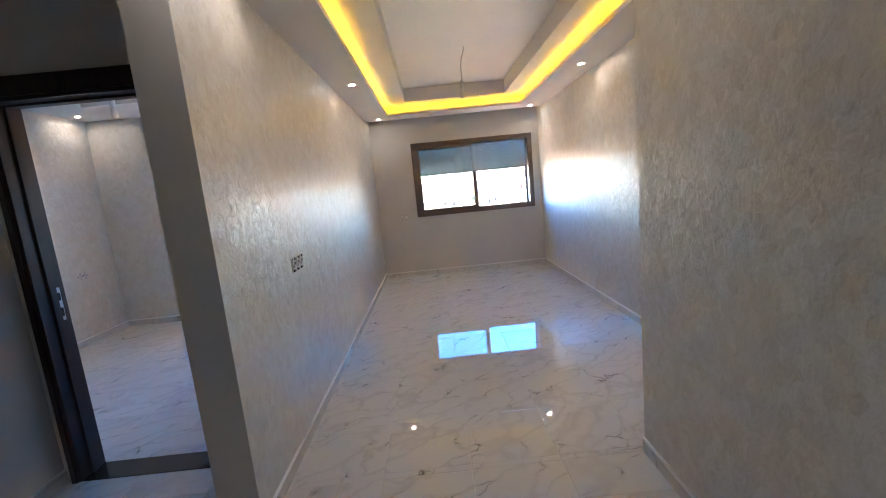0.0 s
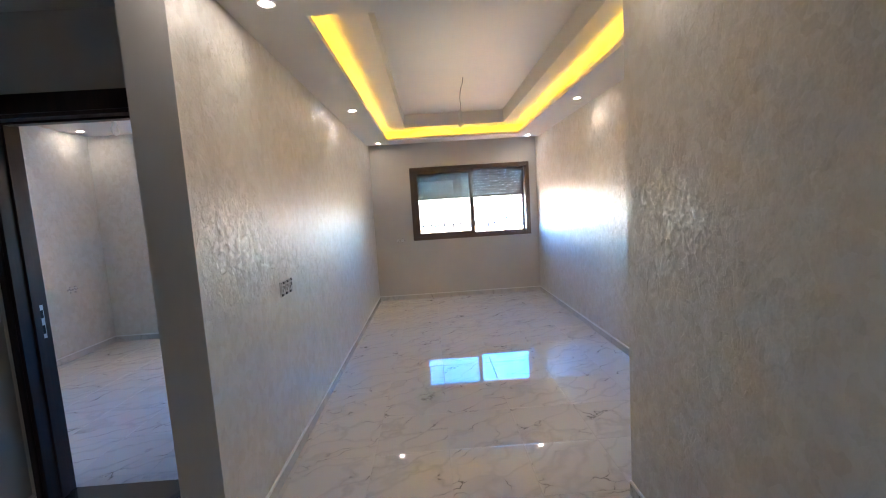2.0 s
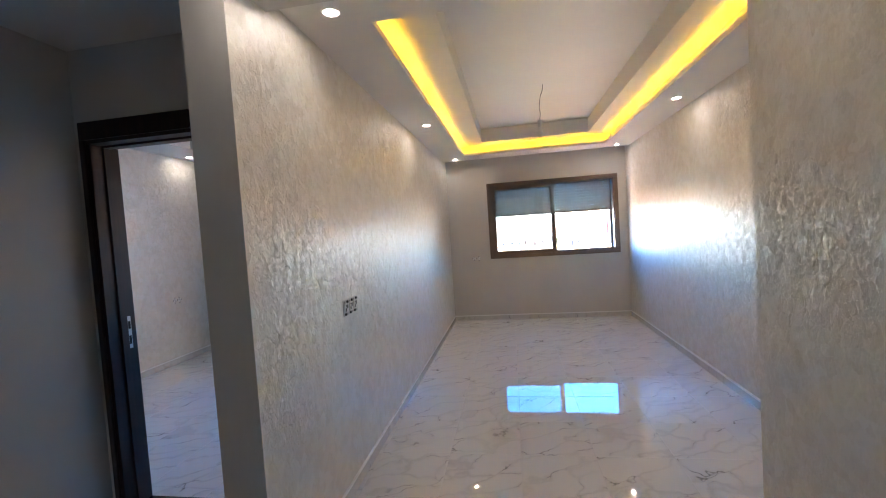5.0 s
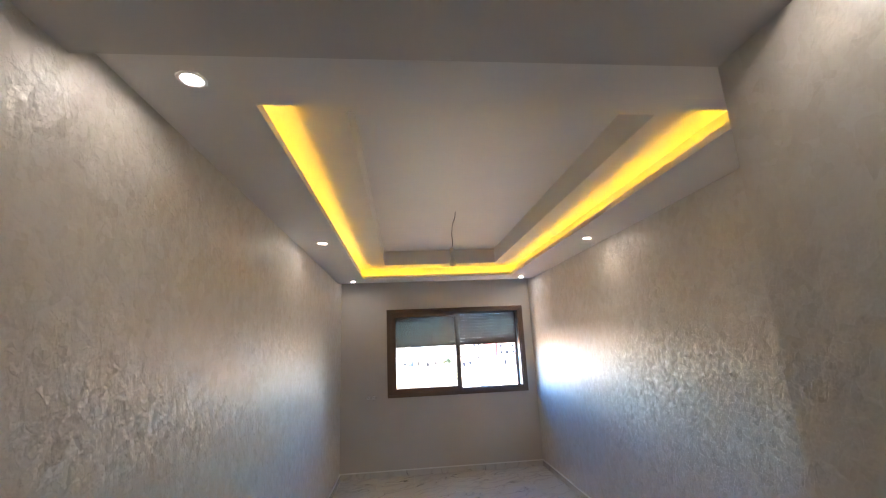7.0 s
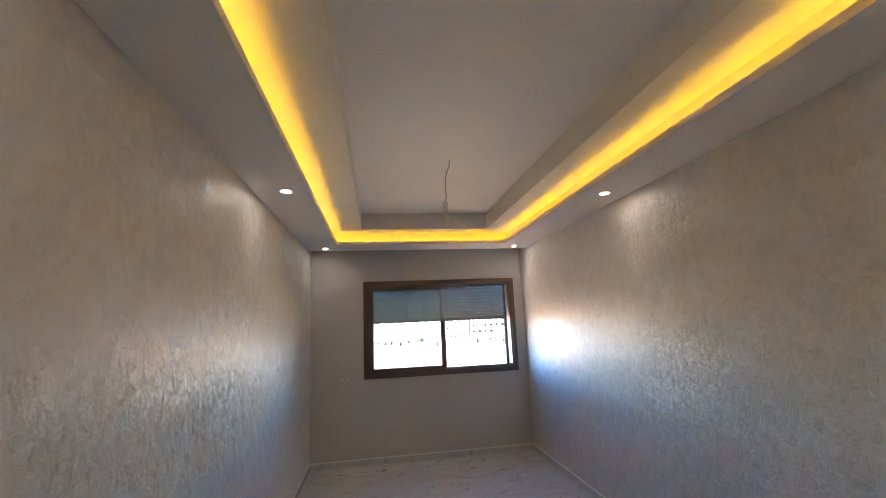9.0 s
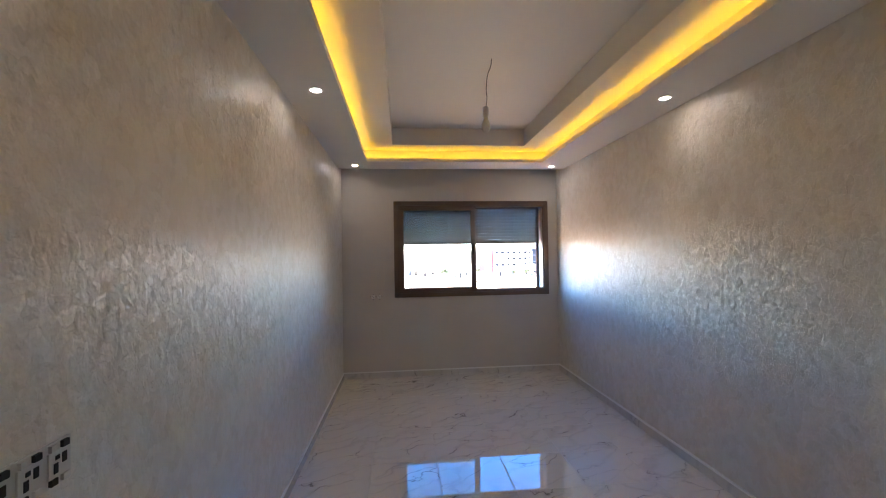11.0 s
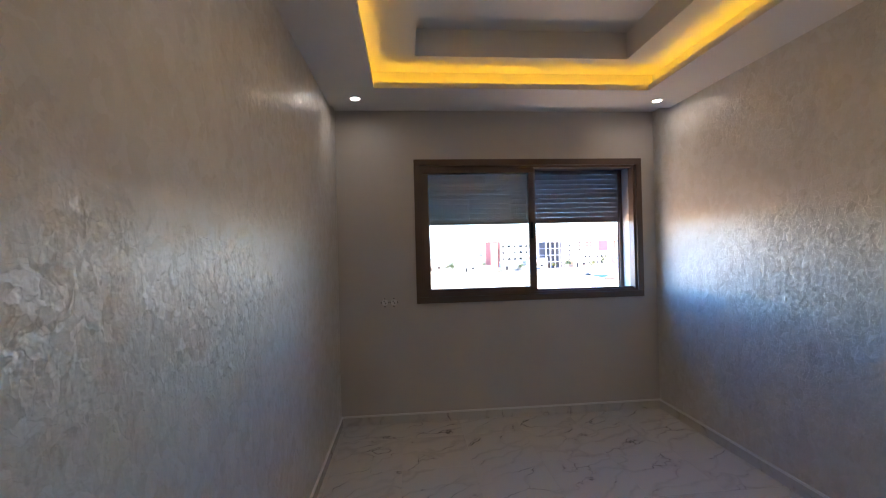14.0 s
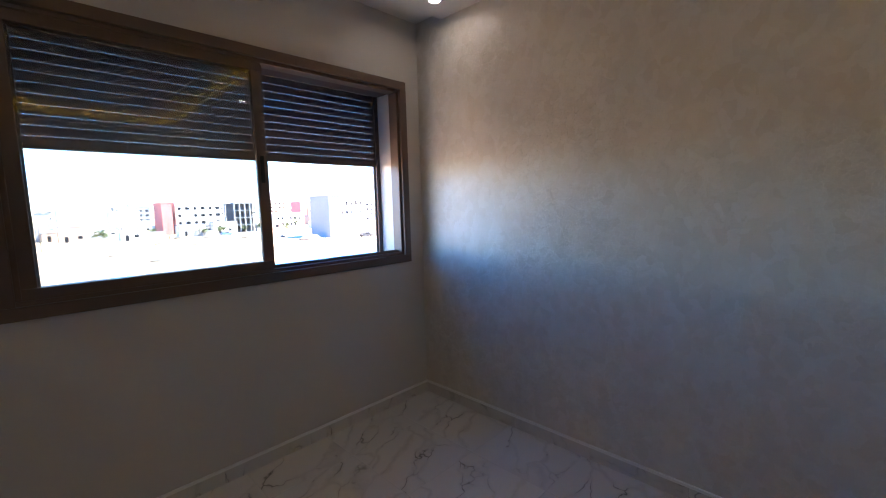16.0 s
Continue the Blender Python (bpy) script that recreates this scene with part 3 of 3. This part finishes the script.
def building(x, y, w, d, storeys, paint, cols, label, pane=DARK_PANE, rows=None, wide=0.2):
    h = 3.0 * storeys + 0.8
    ob = tagged(new("apartment_building"), label, "building", "far apartment blocks")
    ob.location = (x, y, GZ)
    part("wall", boxes((-w / 2, w / 2, 0, d, 0, h)), paint, ob)
    part("parapet", boxes((-w / 2 - 0.15, w / 2 + 0.15, -0.15, d + 0.15, h, h + 0.5)), paint, ob)
    if w > 9:
        part("stair_house", boxes((-w * 0.1, w * 0.14, d * 0.3, d * 0.7, h + 0.5, h + 2.3)), paint, ob)
    step = w / max(cols, 1)
    meshes = [mesh_of("window", boxes((-step * k, step * k, -0.06, 0.02, 0, 1.25)), pane) for k in (wide, wide * 1.45)]
    for f in rows if rows is not None else range(storeys):
        for c in range(cols):
            if (c * 7 + f * 3 + int(x)) % 9 != 4:
                piece("window", meshes[(c + int(x)) % 2], ob, (-w / 2 + step * (c + 0.5), 0, 1.0 + 3.0 * f))
    return ob


def frame_building(x, y, w, d, storeys, label):
    """Unfinished concrete skeleton: slabs on columns."""
    ob = tagged(new("building_shell"), label, "building", "far apartment blocks")
    ob.location = (x, y, GZ)
    for f in range(storeys + 1):
        part("slab", boxes((-w / 2, w / 2, 0, d, 3.0 * f, 3.0 * f + 0.35)), FACADE[2], ob)
    # Dark block added so that the openings look shaded inside.
    part("core_wall", boxes((-w / 2 + 0.6, w / 2 - 0.6, 2.2, d - 1.0, 0.35, 3.0 * storeys)), SHELL_SHADE, ob, "dark block standing in for the shaded inside")
    me = mesh_of("column", boxes((-0.25, 0.25, -0.25, 0.25, 0.35, 3.0)), FACADE[2])
    for f in range(storeys):
        for k in range(5):
            for yy in (0.3, d - 0.3):
                piece("column", me, ob, (-w / 2 + 0.3 + (w - 0.6) * k / 4, yy, 3.0 * f))
    return ob


building(54, 205, 17.5, 14, 4, FACADE[0], 6, "white four-storey apartment block with dark windows")
building(41.8, 203, 3.6, 14, 4, FACADE[1], 0, "narrow rose-red windowless side of an apartment block")
building(31.5, 226, 10, 12, 3, FACADE[0], 4, "white three-storey block with windows paled by haze", HAZED_PANE)
building(15, 214, 11, 12, 4, FACADE[0], 3, "white four-storey apartment block with windows paled by haze", HAZED_PANE)
building(5.4, 208, 4.2, 10, 3, FACADE[2], 1, "narrow grey concrete tower", HAZED_PANE)
building(-6, 240, 12, 12, 3, FACADE[3], 4, "cream three-storey block with windows paled by haze", HAZED_PANE)
frame_building(66, 186, 9, 12, 4, "grey concrete shell of an unfinished block")
building(92, 262, 26, 14, 4, FACADE[0], 7, "white four-storey apartment block with dark windows")
building(115.5, 232, 4.0, 12, 4, FACADE[1], 0, "narrow rose-red windowless side of an apartment block")
building(121, 232, 6.0, 12, 4, FACADE[3], 2, "salmon-coloured four-storey apartment block", wide=0.1)
# Shaded side of the white block next to it, its shade given as grey.
building(69.4, 121, 4.2, 12, 4, FACADE[2], 0, "windowless side of an apartment block, grey for its shade")
building(76.0, 122, 8.8, 12, 4, FACADE[0], 5, "white apartment block with small windows", rows=(2, 3), wide=0.13)
building(95, 208, 13, 12, 2, FACADE[0], 6, "white two-storey houses with dark windows")
building(160, 230, 26, 14, 4, FACADE[0], 8, "white four-storey apartment block with dark windows")
building(200, 250, 24, 14, 4, FACADE[3], 7, "cream four-storey apartment block")
building(-24, 240, 18, 14, 3, FACADE[0], 5, "white three-storey block with windows paled by haze", HAZED_PANE)
building(-60, 225, 20, 14, 4, FACADE[3], 6, "cream four-storey apartment block", HAZED_PANE)


def low_house(x, y, w, h, paint):
    ob = tagged(new("low_house"), "small flat-roofed house on the edge of the building land", "house", "low houses")
    ob.location = (x, y, GZ)
    part("wall", boxes((-w / 2, w / 2, 0, 6, 0, h)), paint, ob)
    part("roof", boxes((-w / 2 - 0.2, w / 2 + 0.2, -0.2, 6.2, h, h + 0.3)), FACADE[2], ob)
    part("door", boxes((-w * 0.32, -w * 0.32 + 1.0, -0.05, 0.02, 0, 2.1)), DARK_PANE, ob)
    part("window", boxes((w * 0.1, w * 0.1 + 1.3, -0.05, 0.02, 1.1, 2.2)), DARK_PANE, ob)
    return ob


LEAF = paint_material("dusty_leaves", (0.07, 0.09, 0.035), 0.8, 0.5)
BARK = paint_material("bark", (0.12, 0.09, 0.06), 0.9, 0.4)


def tree(x, y, h, seed):
    r = random.Random(seed)
    ob = tagged(new("tree"), "small dusty green tree on the bare ground", "tree", "far trees")
    ob.location = (x, y, GZ)
    part("trunk", lathe([(0.16, 0.0), (0.12, h * 0.3), (0.07, h * 0.6)], 8), BARK, ob)
    bm = bmesh.new()
    for k in range(90):
        c = Vector((r.gauss(0, 1), r.gauss(0, 1), r.gauss(0, 0.8)))
        c = Vector((c.x * h * 0.17, c.y * h * 0.17, h * 0.68 + c.z * h * 0.16))
        a, b2 = (Vector((r.uniform(-1, 1), r.uniform(-1, 1), r.uniform(-1, 1))) * h * 0.09 for q in range(2))
        bm.faces.new([bm.verts.new(v) for v in (c - a, c + b2, c + a, c - b2)])
    part("crown", bm, LEAF, ob)
    return ob


land = random.Random(9)
for k in range(22):
    u = -0.1 + 0.034 * k + land.uniform(-0.01, 0.01)
    y = land.uniform(172, 260)
    low_house(u * y, y, land.uniform(4, 9), land.uniform(2.8, 5.5), FACADE[land.choice((0, 2, 3, 0))])
for k in range(16):
    u = 0.1 + 0.035 * k + land.uniform(-0.012, 0.012)
    y = land.uniform(165, 235)
    tree(u * y, y, land.uniform(3.0, 5.5), k)
for k, u in enumerate((0.02, 0.13, 0.205, 0.26, 0.45, 0.56)):
    pole = tagged(new("utility_pole"), "thin wooden utility pole with a cross arm", "utility pole", "utility poles")
    pole.location = (u * (150 + 9 * k), 150 + 9 * k, GZ)
    part("post", lathe([(0.14, 0.0), (0.09, 7.2)], 8), BARK, pole)
    part("cross_arm", boxes((-0.7, 0.7, -0.05, 0.05, 6.6, 6.75)), BARK, pole)
rng = random.Random(4)
for k in range(16):
    building(-150 + 28 * k + rng.uniform(-6, 6), 300 + rng.uniform(0, 60), rng.uniform(12, 20), 12, rng.choice((3, 4, 4, 5)), FACADE[rng.choice((0, 0, 3, 2))], 5, "distant apartment block on the edge of town")
for x0, x1, y in ((66, 72, 114), (74, 88, 115), (16, 38, 190), (44, 52, 178)):
    w = tagged(part("site_wall", boxes((x0, x1, y, y + 0.3, GZ, GZ + 2.2), bevel=0.03), FACADE[2]), "low grey block wall round a building site", "wall", "site walls")


def heap(x, y, r, h, label):
    bm = bmesh.new()
    bmesh.ops.create_icosphere(bm, subdivisions=3, radius=1)
    for v in bm.verts:
        n = 1 + 0.35 * noise.noise(v.co * 2 + Vector((x, y, 0)))
        v.co = Vector((v.co.x * r * n, v.co.y * r * 0.6 * n, max(-0.05, v.co.z * n) * h))
    ob = part("rubble_heap", bm, HEAP)
    ob.location = (x, y, GZ)
    return tagged(ob, label, "rubble heap", "rubble heaps")


HEAP = paint_material("rubble", (0.13, 0.115, 0.10), 0.95, 0.4)
for x, y, r, h in ((60, 120, 3.6, 1.5), (60, 140, 1.6, 0.8), (28, 150, 1.5, 0.7), (33, 135, 1.2, 0.6), (45, 165, 2.0, 0.9), (14, 120, 1.4, 0.5), (52, 150, 1.3, 0.6), (18, 100, 1.6, 0.5), (38, 172, 1.8, 0.8)):
    heap(x, y, r, h, "grey heap of rubble on the bare ground")


def parked_car(x, y, turn, paint, label):
    ob = tagged(new("parked_car"), label, "car", "parked cars")
    ob.matrix_basis = pose(x, y, GZ, 0, 0, turn)
    bm = bmesh.new()
    side = [(-2.0, 0.35), (2.0, 0.35), (2.05, 0.75), (1.1, 0.92), (0.55, 1.42), (-1.0, 1.45), (-1.75, 0.95), (-2.05, 0.85)]
    la = [bm.verts.new((a, -0.82, z)) for a, z in side]
    lb = [bm.verts.new((a, 0.82, z)) for a, z in side]
    for k in range(len(side)):
        bm.faces.new((la[k], lb[k], lb[(k + 1) % len(side)], la[(k + 1) % len(side)]))
    bm.faces.new(la)
    bm.faces.new(lb[::-1])
    bmesh.ops.recalc_face_normals(bm, faces=bm.faces)
    part("body", bm, paint, ob)
    for s in (-0.835, 0.83):
        part("side_glass", boxes((-0.95, 0.5, s, s + 0.005, 0.98, 1.34)), DARK_PANE, ob)
    for wx in (-1.25, 1.3):
        for wy in (-0.85, 0.67):
            bm = lathe([(0.33, 0.0), (0.33, 0.18)], 16)
            bmesh.ops.rotate(bm, verts=bm.verts, cent=(0, 0, 0), matrix=Matrix.Rotation(radians(-90), 3, "X"))
            part("wheel", bm, CORD, ob).location = (wx, wy, 0.33)
    return ob


parked_car(53.5, 172, 12, paint_material("blue_paint", (0.05, 0.12, 0.30), 0.3), "small blue car parked on the bare ground")
parked_car(75, 113, 5, paint_material("black_paint", (0.02, 0.02, 0.022), 0.3), "dark car parked beside a low wall")

# ---------------------------------------------------------------- floor tiles and skirting
def pillow_tile(w, d):
    """Tile with its top at z = 0 and softly rounded rims that fall to the joint."""
    bm = bmesh.new()
    loops = []
    for inset, z in ((0.0, -0.008), (0.0, -0.0011), (0.0012, -0.0005), (0.0045, 0.0)):
        x, y = w / 2 - min(inset, w / 3), d / 2 - min(inset, d / 3)
        loops.append([bm.verts.new((a * x, b * y, z)) for a, b in ((-1, -1), (1, -1), (1, 1), (-1, 1))])
    for lo, hi in zip(loops, loops[1:]):
        for k in range(4):
            bm.faces.new((lo[k], lo[(k + 1) % 4], hi[(k + 1) % 4], hi[k]))
    bm.faces.new(loops[-1])
    return bm


def tiles(parent, x0, x1, y0, y1):
    cache = {}
    gap = 0.0012
    i0, i1 = math.floor((x0 - TX) / TILE), math.ceil((x1 - TX) / TILE)
    j0, j1 = math.floor((y0 - TY) / TILE), math.ceil((y1 - TY) / TILE)
    for i in range(i0, i1):
        for j in range(j0, j1):
            xa, xb = max(x0, TX + i * TILE), min(x1, TX + (i + 1) * TILE)
            ya, yb = max(y0, TY + j * TILE), min(y1, TY + (j + 1) * TILE)
            w, d = round(xb - xa, 4), round(yb - ya, 4)
            if w < 0.01 or d < 0.01:
                continue
            if (w, d) not in cache:
                bm = pillow_tile(w - 2 * gap, d - 2 * gap)
                cache[w, d] = mesh_of("tile", bm, MARBLE)
            piece("tile", cache[w, d], parent, ((xa + xb) / 2, (ya + yb) / 2, random.uniform(-0.0004, 0.0)))


for name, rect, label in (("floor_room", (XL, XR, YB, YF), "polished white marble-look floor tiles with grey veins"),
                          ("floor_vestibule", (XP, XV, YS, YP), "polished white marble-look floor tiles of the vestibule"),
                          ("floor_opening", (XL, XV, YP, YB), "polished marble-look floor tiles under the beam"),
                          ("floor_corridor", (XC, XP, YS, YD - 0.008), "polished marble-look floor tiles of the corridor"),
                          ("floor_next", (XN, XP, YD + 0.158, YN), "polished marble-look floor tiles of the next room")):
    base = tagged(new(name), label, "floor", kind="structure")
    tiles(base, *rect)

SK_H, SK_T = 0.068, 0.009


def skirting(name, a, b, label="marble-look skirting tiles with a white joint on top"):
    """Skirting along a wall from a to b; the room lies to the left of the way."""
    base = tagged(new(name), label, "skirting", kind="structure")
    a, b = Vector((*a, 0)), Vector((*b, 0))
    length, turn = (b - a).length, math.degrees(math.atan2(b.y - a.y, b.x - a.x))
    base.matrix_basis = pose(a.x, a.y, 0, 0, 0, turn)
    me_full = None
    at = 0.0
    while at < length - 0.005:
        w = min(TILE, length - at)
        if w < TILE - 0.001 or me_full is None:
            me = mesh_of("skirting_tile", boxes((-w / 2 + 0.001, w / 2 - 0.001, 0.0, SK_T, 0.0, SK_H)), MARBLE)
            me_full = me if w > TILE - 0.001 else me_full
        else:
            me = me_full
        piece("skirting_tile", me, base, (at + w / 2, 0, 0))
        at += w
    part("joint", boxes((0.0, length, 0.0, SK_T + 0.002, SK_H, SK_H + 0.013)), CAULK, base, "thin white filler line")


skirting("baseboard_west", (XL, YF), (XL, YP))
skirting("baseboard_north", (XR - SK_T, YF), (XL + SK_T, YF))
skirting("baseboard_east", (XR, YB), (XR, YF))
skirting("baseboard_vestibule", (XV, YS), (XV, YB))
skirting("baseboard_pillar", (XL, YP - 0.004), (XP, YP - 0.004))
skirting("baseboard_corridor", (XC, YD), (XC, LY1 + 0.07))
skirting("baseboard_corridor_south", (XC, LY0 - 0.07), (XC, YS))
skirting("baseboard_next_west", (XN, YN), (XN, YD + 0.15))
skirting("baseboard_next_north", (XP, YN), (XN + SK_T, YN))
